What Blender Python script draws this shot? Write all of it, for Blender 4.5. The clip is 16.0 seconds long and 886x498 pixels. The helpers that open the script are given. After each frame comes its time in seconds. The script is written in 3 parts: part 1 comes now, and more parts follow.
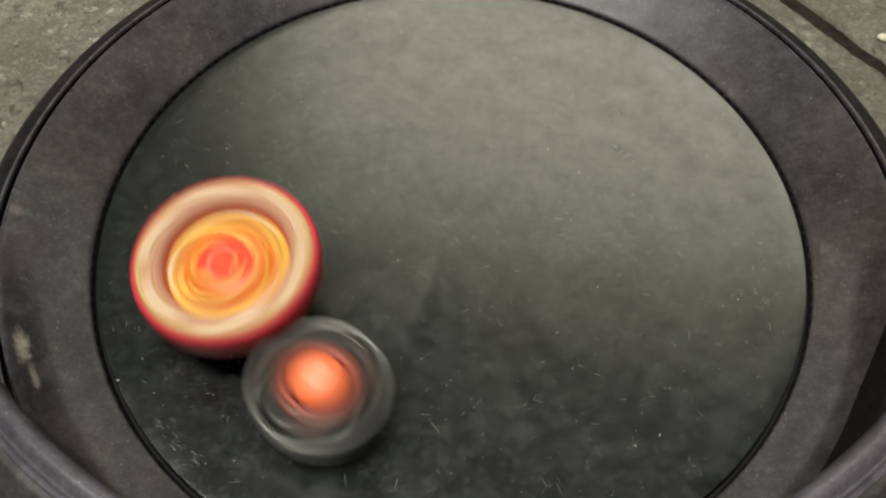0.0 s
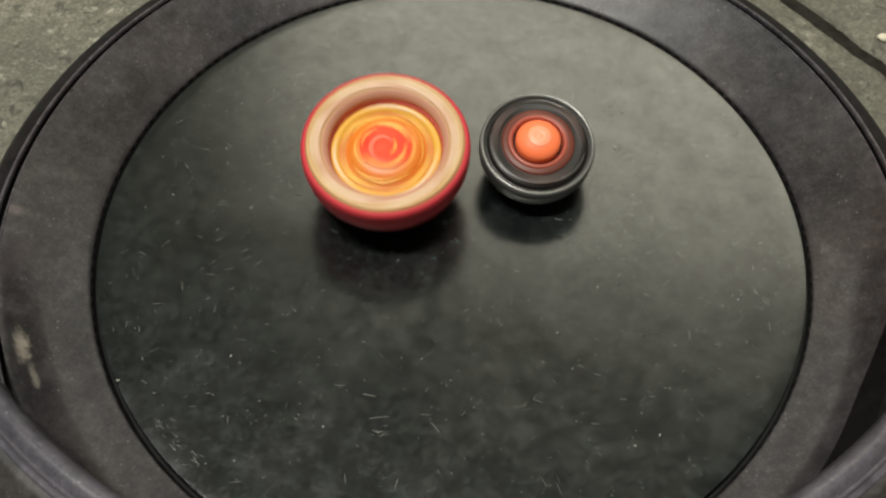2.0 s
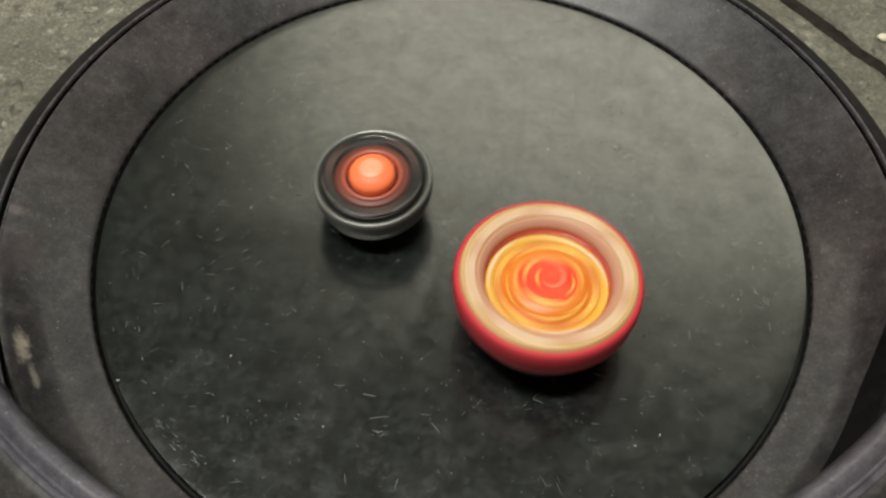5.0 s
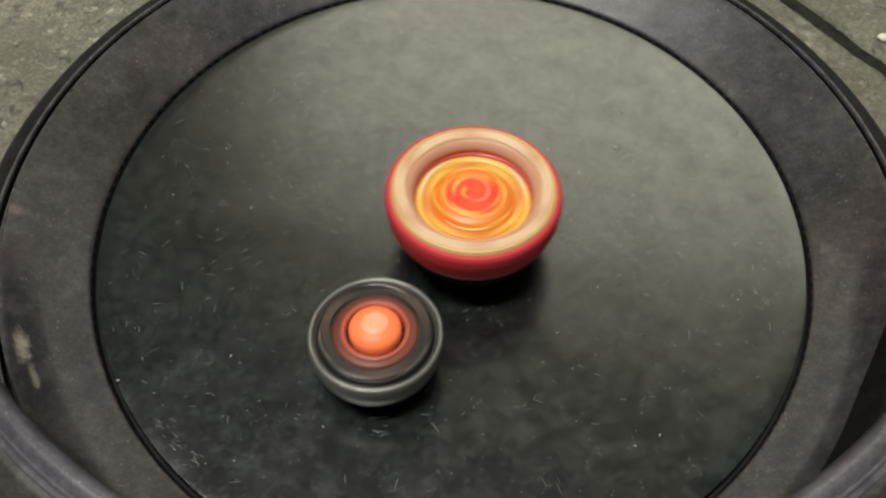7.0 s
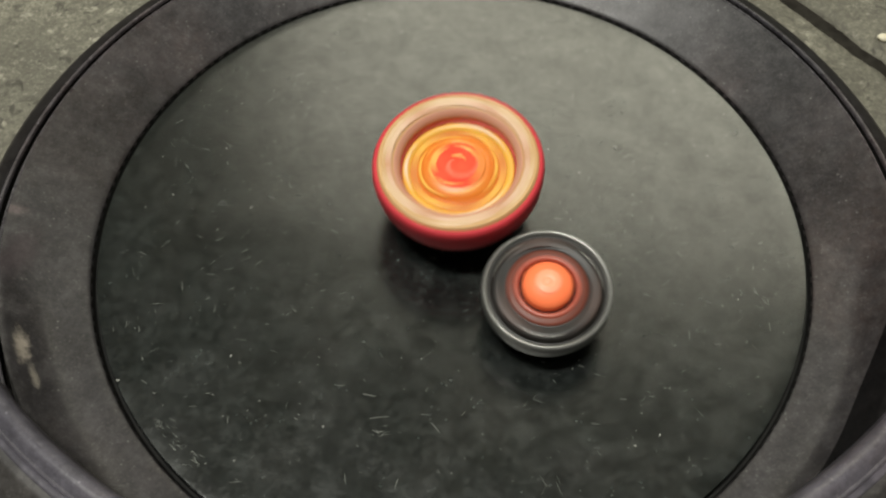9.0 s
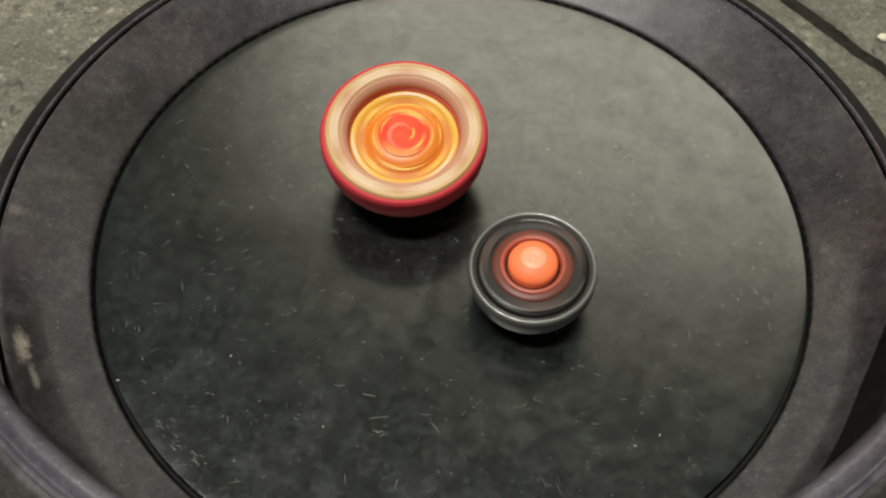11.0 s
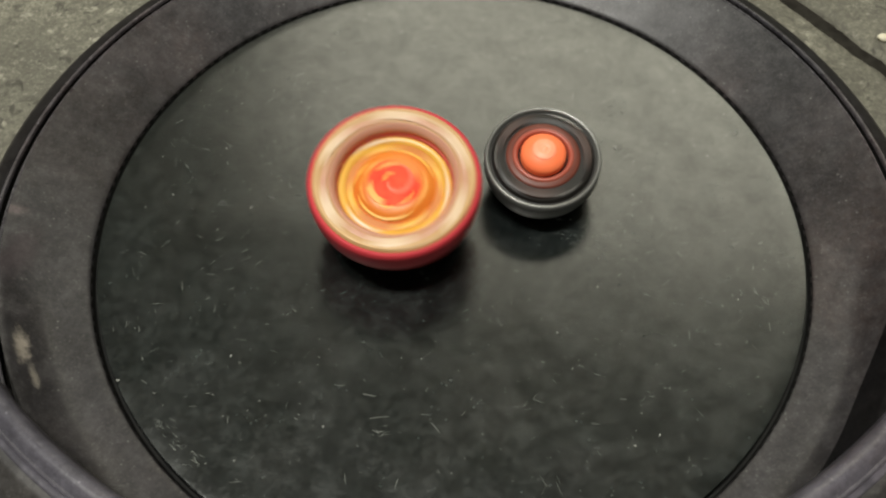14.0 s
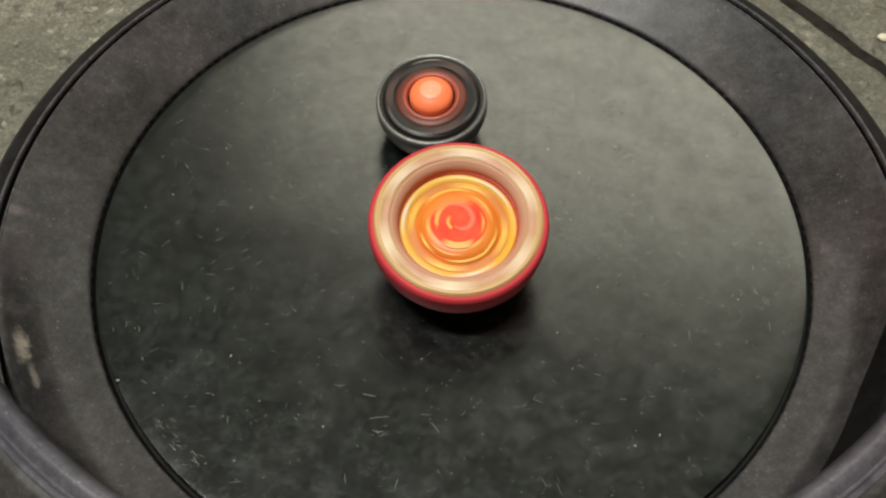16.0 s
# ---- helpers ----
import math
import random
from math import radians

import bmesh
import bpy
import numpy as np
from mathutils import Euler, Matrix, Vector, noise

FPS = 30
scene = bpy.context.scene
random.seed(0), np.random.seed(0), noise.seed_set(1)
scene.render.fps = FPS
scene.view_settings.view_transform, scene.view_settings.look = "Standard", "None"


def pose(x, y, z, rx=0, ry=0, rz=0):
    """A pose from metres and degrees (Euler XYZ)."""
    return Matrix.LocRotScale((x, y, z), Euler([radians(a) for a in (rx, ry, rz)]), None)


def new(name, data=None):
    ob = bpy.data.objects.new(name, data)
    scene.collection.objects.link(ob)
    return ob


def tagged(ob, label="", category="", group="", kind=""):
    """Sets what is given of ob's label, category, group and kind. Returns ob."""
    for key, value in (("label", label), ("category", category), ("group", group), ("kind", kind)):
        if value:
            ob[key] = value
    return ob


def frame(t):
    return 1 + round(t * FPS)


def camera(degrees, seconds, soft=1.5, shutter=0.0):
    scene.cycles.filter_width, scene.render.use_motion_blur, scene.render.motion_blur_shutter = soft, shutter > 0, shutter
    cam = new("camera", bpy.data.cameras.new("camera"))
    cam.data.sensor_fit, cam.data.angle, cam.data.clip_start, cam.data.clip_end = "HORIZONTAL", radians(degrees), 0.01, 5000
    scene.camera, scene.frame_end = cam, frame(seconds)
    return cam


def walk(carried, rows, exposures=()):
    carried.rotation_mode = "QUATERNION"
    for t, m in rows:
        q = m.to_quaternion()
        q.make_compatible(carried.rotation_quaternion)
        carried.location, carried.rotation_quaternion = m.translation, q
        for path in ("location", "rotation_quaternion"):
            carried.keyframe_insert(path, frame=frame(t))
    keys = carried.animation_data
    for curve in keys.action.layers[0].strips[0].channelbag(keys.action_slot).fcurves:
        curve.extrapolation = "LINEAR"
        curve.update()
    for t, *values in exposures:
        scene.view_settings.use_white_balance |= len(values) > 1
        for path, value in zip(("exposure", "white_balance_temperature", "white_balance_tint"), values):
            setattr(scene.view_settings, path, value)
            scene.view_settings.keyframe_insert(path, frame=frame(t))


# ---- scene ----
# ---- camera ----
cam = camera(57.33, 16.0, soft=2.35, shutter=0.6)
EYE = (-0.0030, -0.1700, 0.2362)
VIEW = pose(*EYE, 90 - 56.51, 0, 0) @ pose(0, 0, 0, 0, 0, 0.40)
walk(cam, [(0.0, VIEW), (16.0, VIEW)])

# ---- light ----
scene.view_settings.exposure = -0.12
world = bpy.data.worlds.new("room_air")
world.use_nodes = True
world.node_tree.nodes["Background"].inputs[0].default_value = (0.9, 1.0, 0.95, 1)
world.node_tree.nodes["Background"].inputs[1].default_value = 0.02
scene.world = world


def area_lamp(name, place, width, depth, watts, colour, turn=0):
    data = bpy.data.lights.new(name, "AREA")
    data.shape, data.size, data.size_y, data.energy, data.color = "RECTANGLE", width, depth, watts, colour
    ob = new(name, data)
    ob.matrix_world = pose(*place, 0, 0, turn)
    return ob


# the ceiling panel beyond the bowl, whose sheen lies on its floor, and the tube lamp above it
area_lamp("ceiling_lamp_far", (0.52, 1.80, 1.93), 1.85, 0.98, 24, (1.0, 0.965, 0.77), -13)
area_lamp("ceiling_tube_overhead", (-0.34, -0.13, 1.93), 0.90, 0.10, 51, (1.0, 0.985, 0.90))


# ---- materials ----
class Nodes:
    """A node material, with short names for the few nodes in use."""

    def __init__(self, name):
        self.mat = bpy.data.materials.new(name)
        self.mat.use_nodes = True
        self.tree = self.mat.node_tree
        self.bsdf = self.tree.nodes["Principled BSDF"]
        self.coords = self.tree.nodes.new("ShaderNodeTexCoord").outputs["Object"]

    def put(self, socket, value):
        if isinstance(value, bpy.types.NodeSocket):
            self.tree.links.new(value, socket)
        else:
            socket.default_value = value

    def noise(self, scale, detail=4.0, rough=0.6, warp=0.0, vector=None):
        n = self.tree.nodes.new("ShaderNodeTexNoise")
        n.inputs["Scale"].default_value, n.inputs["Detail"].default_value = scale, detail
        n.inputs["Roughness"].default_value, n.inputs["Distortion"].default_value = rough, warp
        self.put(n.inputs["Vector"], vector or self.coords)
        return n.outputs["Fac"]

    def cells(self, scale, vector=None, out="Distance"):
        n = self.tree.nodes.new("ShaderNodeTexVoronoi")
        n.inputs["Scale"].default_value = scale
        self.put(n.inputs["Vector"], vector or self.coords)
        return n.outputs[out]

    def stretched(self, turn, scale):
        n = self.tree.nodes.new("ShaderNodeMapping")
        self.put(n.inputs["Vector"], self.coords)
        n.inputs["Rotation"].default_value, n.inputs["Scale"].default_value = (0, 0, radians(turn)), scale
        return n.outputs["Vector"]

    def steps(self, value, *stops):
        n = self.tree.nodes.new("ShaderNodeValToRGB")
        self.put(n.inputs["Fac"], value)
        ramp = n.color_ramp.elements
        while len(ramp) < len(stops):
            ramp.new(0.5)
        for e, (at, c) in zip(ramp, stops):
            e.position, e.color = at, (c, c, c, 1) if isinstance(c, (int, float)) else (*c, 1)
        return n.outputs["Color"]

    def mix(self, fac, a, b, kind="MIX"):
        n = self.tree.nodes.new("ShaderNodeMix")
        n.data_type, n.blend_type = "RGBA", kind
        self.put(n.inputs["Factor"], fac)
        for socket, v in ((n.inputs[6], a), (n.inputs[7], b)):
            self.put(socket, (*v, 1) if isinstance(v, tuple) else v)
        return n.outputs[2]

    def math(self, kind, a, b):
        n = self.tree.nodes.new("ShaderNodeMath")
        n.operation = kind
        self.put(n.inputs[0], a)
        self.put(n.inputs[1], b)
        return n.outputs[0]

    def bump(self, height, strength, distance):
        n = self.tree.nodes.new("ShaderNodeBump")
        n.inputs["Strength"].default_value, n.inputs["Distance"].default_value = strength, distance
        self.put(n.inputs["Height"], height)
        self.put(self.bsdf.inputs["Normal"], n.outputs["Normal"])

    def set(self, colour=None, rough=None, metal=None, **more):
        b = self.bsdf.inputs
        for key, v in (("Base Color", colour), ("Roughness", rough), ("Metallic", metal), *more.items()):
            if v is not None:
                self.put(b[key.replace("_", " ")], (*v, 1) if isinstance(v, tuple) and len(v) == 3 else v)
        return self


def worn_plastic(name, dark, pale, dust, rough_low, rough_high, wear=1.0, stains=(), sheen=0.5):
    """Matt black moulded plastic, rubbed grey, with scratches, stains and specks of dust."""
    m = Nodes(name)
    clouds = m.noise(22, 9, 0.72, 0.2)
    grain = m.noise(330, 5, 0.75)
    colour = m.mix(m.steps(clouds, (0.34, 0.0), (0.70, 1.0)), dark, pale)
    warm = m.steps(m.noise(11, 4, 0.6, 0.6), (0.46, 0.0), (0.66, 1.0))
    colour = m.mix(m.math("MULTIPLY", warm, 0.6), colour, m.mix(1.0, colour, (1.35, 1.0, 0.85), "MULTIPLY"))
    film = m.steps(m.noise(24, 7, 0.75, 0.5), (0.50, 0.0), (0.70, 1.0))
    colour = m.mix(m.math("MULTIPLY", film, 0.055 * wear), colour, (0.115, 0.090, 0.066))
    scuff = None
    for turn, size, thin in ((24, 55, 9.0), (-37, 42, 14.0), (82, 60, 11.0), (131, 36, 18.0), (100, 70, 12.0)):
        lines = m.noise(size, 4, 0.62, 0.15, m.stretched(turn, (1.0, thin, 1.0)))
        lines = m.steps(lines, (0.63, 0.0), (0.72, 1.0))
        scuff = lines if scuff is None else m.mix(1.0, scuff, lines, "LIGHTEN")
    patch = m.steps(m.noise(26, 5, 0.7, 0.3), (0.45, 0.0), (0.62, 1.0))
    scuff = m.mix(1.0, scuff, patch, "MULTIPLY")
    smear = m.steps(m.noise(150, 9, 0.85), (0.47, 0.0), (0.72, 1.0))
    specks = m.steps(m.cells(430), (0.08, 1.0), (0.20, 0.0))
    few = m.steps(m.noise(85, 3, 0.6), (0.54, 0.0), (0.62, 1.0))
    specks = m.mix(1.0, specks, few, "MULTIPLY")
    colour = m.mix(m.math("MULTIPLY", smear, 0.20 * wear), colour, dust)
    colour = m.mix(m.math("MULTIPLY", scuff, 0.09 * wear), colour, dust)
    colour = m.mix(m.math("MULTIPLY", specks, 0.60 * wear), colour, dust)
    fine = m.steps(m.noise(1100, 3, 0.7), (0.56, 0.0), (0.74, 1.0))
    colour = m.mix(m.math("MULTIPLY", m.mix(1.0, fine, m.steps(clouds, (0.3, 0.3), (0.65, 1.0)), "MULTIPLY"), 0.42 * wear), colour, dust)
    colour = m.mix(m.steps(grain, (0.42, 0.0), (0.72, 0.6)), colour, pale)
    for (x, y), turn, (long, wide), tint, strength in stains:
        # a mark of its own outline, drawn out along its length
        n = m.tree.nodes.new("ShaderNodeMapping")
        n.vector_type = "TEXTURE"
        m.put(n.inputs["Vector"], m.coords)
        n.inputs["Location"].default_value, n.inputs["Rotation"].default_value, n.inputs["Scale"].default_value = (x, y, 0), (0, 0, radians(turn)), (long, wide, 10)
        reach = m.tree.nodes.new("ShaderNodeVectorMath")
        reach.operation = "LENGTH"
        m.put(reach.inputs[0], n.outputs["Vector"])
        streak = m.noise(420, 6, 0.8, 0.4, m.stretched(-turn, (0.22, 1.0, 1.0)))
        edge = m.math("ADD", m.math("MULTIPLY", reach.outputs["Value"], 0.5), m.math("MULTIPLY", streak, 0.75))
        colour = m.mix(m.math("MULTIPLY", m.steps(edge, (0.48, 1.0), (0.74, 0.0)), strength), colour, tint)
    mottle = m.noise(105, 10, 0.84)
    colour = m.mix(1.0, colour, m.steps(mottle, (0.36, 0.42), (0.66, 1.0)), "MULTIPLY")
    level = m.math("MULTIPLY", m.mix(0.6, m.steps(mottle, (0.38, 0.55), (0.62, 1.0)), m.steps(m.noise(34, 9, 0.8), (0.36, 0.70), (0.62, 1.0))), sheen * 1.14)
    rough = m.mix(0.5, m.steps(m.noise(75, 9, 0.82), (0.30, rough_low), (0.70, rough_high)), m.steps(m.noise(30, 8, 0.78), (0.36, rough_low), (0.64, rough_high)))
    rough = m.mix(m.math("MULTIPLY", smear, 0.14), rough, (0.62, 0.62, 0.62))
    m.set(colour, m.mix(m.math("MULTIPLY", scuff, 0.12), rough, (0.62, 0.62, 0.62)), Specular_IOR_Level=level)
    m.bump(m.mix(0.5, m.noise(520, 4, 0.7), m.noise(1300, 2)), 0.11, 0.0005)
    return m.mat


def moulded(name, colour, shade, rough, bump=0.05, **more):
    """Coloured moulded plastic with faint handling marks."""
    m = Nodes(name)
    m.set(m.mix(m.steps(m.noise(140, 4, 0.6), (0.35, 0.0), (0.7, 1.0)), colour, shade),
          m.steps(m.noise(320, 4, 0.6), (0.3, rough - 0.06), (0.7, rough + 0.1)), **more)
    m.bump(m.noise(700, 3), bump, 0.0004)
    return m.mat


def stone(name):
    """Rough grey-green stone with pits, pale grains and darker brown patches."""
    m = Nodes(name)
    broad = m.steps(m.noise(13, 5, 0.6, 0.5), (0.34, 0.0), (0.66, 1.0))
    colour = m.mix(broad, (0.105, 0.103, 0.081), (0.215, 0.207, 0.160))
    grain = m.noise(230, 6, 0.75)
    colour = m.mix(m.steps(grain, (0.40, 1.0), (0.56, 0.0)), colour, (0.10, 0.094, 0.074))
    colour = m.mix(m.steps(m.noise(150, 5, 0.7), (0.56, 0.0), (0.72, 0.9)), colour, (0.40, 0.385, 0.31))
    pits = m.steps(m.noise(72, 4, 0.6, 0.8), (0.27, 1.0), (0.40, 0.0))
    colour = m.mix(m.math("MULTIPLY", pits, 0.8), colour, (0.05, 0.046, 0.036))
    holes = m.mix(1.0, m.steps(m.noise(165, 4, 0.6, 0.7), (0.36, 1.0), (0.43, 0.0)), m.steps(m.noise(38, 4, 0.7), (0.40, 0.0), (0.50, 1.0)), "MULTIPLY")
    fine = m.noise(640, 4, 0.75)
    colour = m.mix(m.steps(fine, (0.36, 0.65), (0.52, 0.0)), colour, (0.075, 0.071, 0.055))
    colour = m.mix(m.steps(fine, (0.56, 0.0), (0.72, 0.55)), colour, (0.38, 0.37, 0.30))
    colour = m.mix(m.math("MULTIPLY", holes, 0.85), colour, (0.045, 0.042, 0.033))
    dark_patch = m.steps(m.noise(21, 6, 0.7, 0.6), (0.44, 0.0), (0.66, 1.0))
    colour = m.mix(m.math("MULTIPLY", dark_patch, 0.5), colour, (0.085, 0.080, 0.062))
    m.set(colour, m.steps(grain, (0.3, 0.65), (0.7, 0.9)))
    m.bump(m.mix(0.5, grain, m.steps(m.noise(72, 4, 0.6, 0.8), (0.27, 0.0), (0.42, 1.0))), 0.55, 0.002)
    return m.mat


FLOOR = worn_plastic("bowl_floor_plastic", (0.0030, 0.0050, 0.0049), (0.0088, 0.0122, 0.0116), (0.13, 0.158, 0.148), 0.145, 0.27, 0.76, (), 0.94)
RING = worn_plastic("bowl_ring_plastic", (0.0110, 0.0102, 0.0111), (0.055, 0.0512, 0.0555), (0.17, 0.163, 0.160), 0.33, 0.45, 1.6,
                    (((-0.1332, -0.0572), -66, (0.0105, 0.0025), (0.36, 0.32, 0.27), 0.95), ((-0.1272, -0.0668), -60, (0.0080, 0.0014), (0.33, 0.30, 0.255), 0.7),
                     ((-0.1440, -0.0455), -72, (0.0090, 0.0030), (0.17, 0.13, 0.12), 0.5), ((-0.1500, -0.0080), 10, (0.0080, 0.0040), (0.20, 0.15, 0.15), 0.45),
                     ((-0.1440, -0.0240), 80, (0.020, 0.008), (0.055, 0.040, 0.046), 0.6)), 0.33)
# highlights on ring edge and rim bead, put into a paler colour
LIP = worn_plastic("bowl_rim_highlight", (0.045, 0.042, 0.048), (0.095, 0.089, 0.100), (0.36, 0.34, 0.37), 0.22, 0.34)
# light that falls on the front lip, put into its paler purplish grey
FRONT = worn_plastic("bowl_lip_lit", (0.072, 0.068, 0.086), (0.118, 0.111, 0.136), (0.33, 0.315, 0.35), 0.30, 0.44)
SHELF = worn_plastic("bowl_shelf_plastic", (0.020, 0.0185, 0.019), (0.050, 0.046, 0.046), (0.26, 0.25, 0.24), 0.40, 0.55, 1.3)
RIM = worn_plastic("bowl_rim_black", (0.006, 0.0058, 0.0064), (0.014, 0.0134, 0.015), (0.13, 0.125, 0.13), 0.34, 0.46, 0.8, (), 0.24)
# shade on the wall beside the front lip, put into a blacker plastic
POCKET = worn_plastic("bowl_pocket_shade", (0.0030, 0.0028, 0.0033), (0.0065, 0.0062, 0.0070), (0.08, 0.077, 0.08), 0.44, 0.56, 0.5, (), 0.14)
STONE = stone("rough_stone")
GROUT = moulded("dark_grout", (0.014, 0.0128, 0.0105), (0.034, 0.031, 0.026), 0.9, 0.5, Specular_IOR_Level=0.05)
PAINT = moulded("room_paint", (0.50, 0.49, 0.46), (0.54, 0.53, 0.50), 0.75)
CEILING = moulded("ceiling_paint", (0.78, 0.78, 0.75), (0.82, 0.82, 0.79), 0.8)
RED = moulded("red_plastic", (0.48, 0.034, 0.046), (0.56, 0.052, 0.064), 0.50, Specular_IOR_Level=0.18)
WALL_RED = moulded("dark_pink_plastic", (0.56, 0.085, 0.085), (0.62, 0.12, 0.11), 0.20)
TAN = moulded("tan_plastic", (0.45, 0.26, 0.105), (0.53, 0.33, 0.145), 0.45)
PINK = moulded("pale_pink_plastic", (0.48, 0.23, 0.155), (0.54, 0.29, 0.20), 0.42)
CREAM = moulded("cream_plastic", (0.60, 0.37, 0.165), (0.66, 0.44, 0.22), 0.34)
IVORY = moulded("ivory_plastic", (0.70, 0.54, 0.38), (0.76, 0.62, 0.46), 0.38)
YELLOW = moulded("yellow_plastic", (0.70, 0.35, 0.03), (0.74, 0.47, 0.11), 0.34)
OCHRE = moulded("ochre_plastic", (0.52, 0.16, 0.02), (0.58, 0.22, 0.035), 0.4)
APRICOT = moulded("apricot_plastic", (0.78, 0.34, 0.06), (0.82, 0.40, 0.09), 0.36)
ORANGE = moulded("orange_plastic", (0.66, 0.150, 0.014), (0.72, 0.24, 0.030), 0.40)
CAP_RED = moulded("coral_red_plastic", (0.80, 0.045, 0.022), (0.86, 0.115, 0.050), 0.6, Specular_IOR_Level=0.15)
CORAL = moulded("coral_orange_plastic", (0.98, 0.185, 0.068), (0.98, 0.225, 0.085), 0.46, Specular_IOR_Level=0.35)
PALE_CORAL = moulded("pale_coral_plastic", (0.97, 0.30, 0.16), (0.97, 0.34, 0.19), 0.46)
CURL = moulded("light_coral_plastic", (0.85, 0.12, 0.055), (0.88, 0.16, 0.08), 0.5)
# red glow round the dome, put into the colour of its outer collar
SMOKE = moulded("smoky_glow_plastic", (0.105, 0.027, 0.017), (0.16, 0.042, 0.026), 0.42, Specular_IOR_Level=0.3)
BLACK = moulded("black_plastic", (0.009, 0.008, 0.0072), (0.017, 0.0145, 0.013), 0.36, Specular_IOR_Level=0.35)
# black plastic's unlit copy: shade of grooves and gaps put into the colour
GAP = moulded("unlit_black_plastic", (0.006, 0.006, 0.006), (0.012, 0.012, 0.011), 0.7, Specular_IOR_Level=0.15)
# the same glow, nearer the dome, put into the inner collar's colour
GLOW = moulded("red_glow_plastic", (0.30, 0.060, 0.036), (0.38, 0.085, 0.052), 0.36)
BROWN = moulded("dark_brown_plastic", (0.048, 0.030, 0.026), (0.075, 0.050, 0.042), 0.42, Specular_IOR_Level=0.3)
STEEL = moulded("dark_grey_metal", (0.13, 0.133, 0.122), (0.18, 0.183, 0.170), 0.46, 0.03, metal=0.4)
EDGE = moulded("bright_grey_metal", (0.20, 0.20, 0.19), (0.27, 0.27, 0.255), 0.32, 0.03, metal=0.6)
SCRATCH = moulded("scored_plastic", (0.150, 0.160, 0.146), (0.25, 0.258, 0.236), 0.6)
CHIP = moulded("cream_stone", (0.62, 0.58, 0.44), (0.72, 0.68, 0.54), 0.7, 0.3)
FLECK = moulded("pale_dust", (0.26, 0.265, 0.245), (0.40, 0.40, 0.37), 0.8)


# ---- mesh tools ----
def part(name, bm, material, parent=None, label="", smooth=True, kind=""):
    mesh = bpy.data.meshes.new(name)
    bmesh.ops.recalc_face_normals(bm, faces=bm.faces)
    bm.to_mesh(mesh)
    bm.free()
    mesh.materials.append(material)
    if smooth:
        mesh.shade_smooth()
        mesh.set_sharp_from_angle(angle=radians(38))
    ob = new(name, mesh)
    ob.parent = parent
    return tagged(ob, label, kind=kind)


def lathe(profile, segments=96, start=0.0, sweep=360.0, centre=(0.0, 0.0), closed=False, bm=None):
    """A profile of (radius, height), turned about an upright axis, whole or over a sweep of degrees."""
    bm = bm or bmesh.new()
    whole = sweep >= 360
    count = segments if whole else segments + 1
    rings = []
    for i in range(count):
        a = radians(start + sweep * i / segments)
        rings.append([bm.verts.new((centre[0] + r * math.cos(a), centre[1] + r * math.sin(a), z)) for r, z in profile])
    pairs = len(profile) if closed else len(profile) - 1
    for i in range(segments):
        one, two = rings[i], rings[(i + 1) % count]
        for k in range(pairs):
            n = (k + 1) % len(profile)
            bm.faces.new((one[k], two[k], two[n], one[n]))
    if closed and not whole:
        bm.faces.new(rings[0])
        bm.faces.new(list(reversed(rings[-1])))
    bmesh.ops.remove_doubles(bm, verts=bm.verts, dist=1e-6)
    return bm


def slab(x0, y0, z0, x1, y1, z1, bevel=0.0):
    bm = bmesh.new()
    bmesh.ops.create_cube(bm, size=1.0)
    for v in bm.verts:
        v.co = Vector(((x0, x1)[v.co.x > 0], (y0, y1)[v.co.y > 0], (z0, z1)[v.co.z > 0]))
    if bevel:
        bmesh.ops.bevel(bm, geom=bm.edges, offset=bevel, segments=2, affect="EDGES", profile=0.6)
    return bm


def rounded(profile, radius=0.0004, steps=3):
    """The profile with its corners rounded off."""
    out = [profile[0]]
    for before, at, after in zip(profile, profile[1:], profile[2:]):
        b, p, a = (Vector((*q, 0)) for q in (before, at, after))
        reach = min(radius, (b - p).length * 0.45, (a - p).length * 0.45)
        one, two = p + (b - p).normalized() * reach, p + (a - p).normalized() * reach
        for i in range(steps + 1):
            f = i / steps
            q = one.lerp(p, f).lerp(p.lerp(two, f), f)
            out.append((q.x, q.y))
    return out + [profile[-1]]


# ---- the room ----
GROUND = -0.016
DEPTH, RADIUS = 0.005, 0.125


def bowl_height(x, y):
    return -DEPTH * (1 - min((x * x + y * y) / RADIUS ** 2, 1.0))


def build_room():
    for name, box in (("wall_north", (-2.6, 2.6, -0.8, 2.6, 2.7, 2.1)), ("wall_south", (-2.6, -2.7, -0.8, 2.6, -2.6, 2.1)),
                      ("wall_east", (2.6, -2.7, -0.8, 2.7, 2.7, 2.1)), ("wall_west", (-2.7, -2.7, -0.8, -2.6, 2.7, 2.1))):
        tagged(part(name, slab(*box), PAINT, smooth=False), "plain pale grey painted room wall", "wall", kind="structure")
    tagged(part("ceiling", slab(-2.7, -2.7, 2.1, 2.7, 2.7, 2.2), CEILING, smooth=False), "plain white painted ceiling", "ceiling", kind="structure")


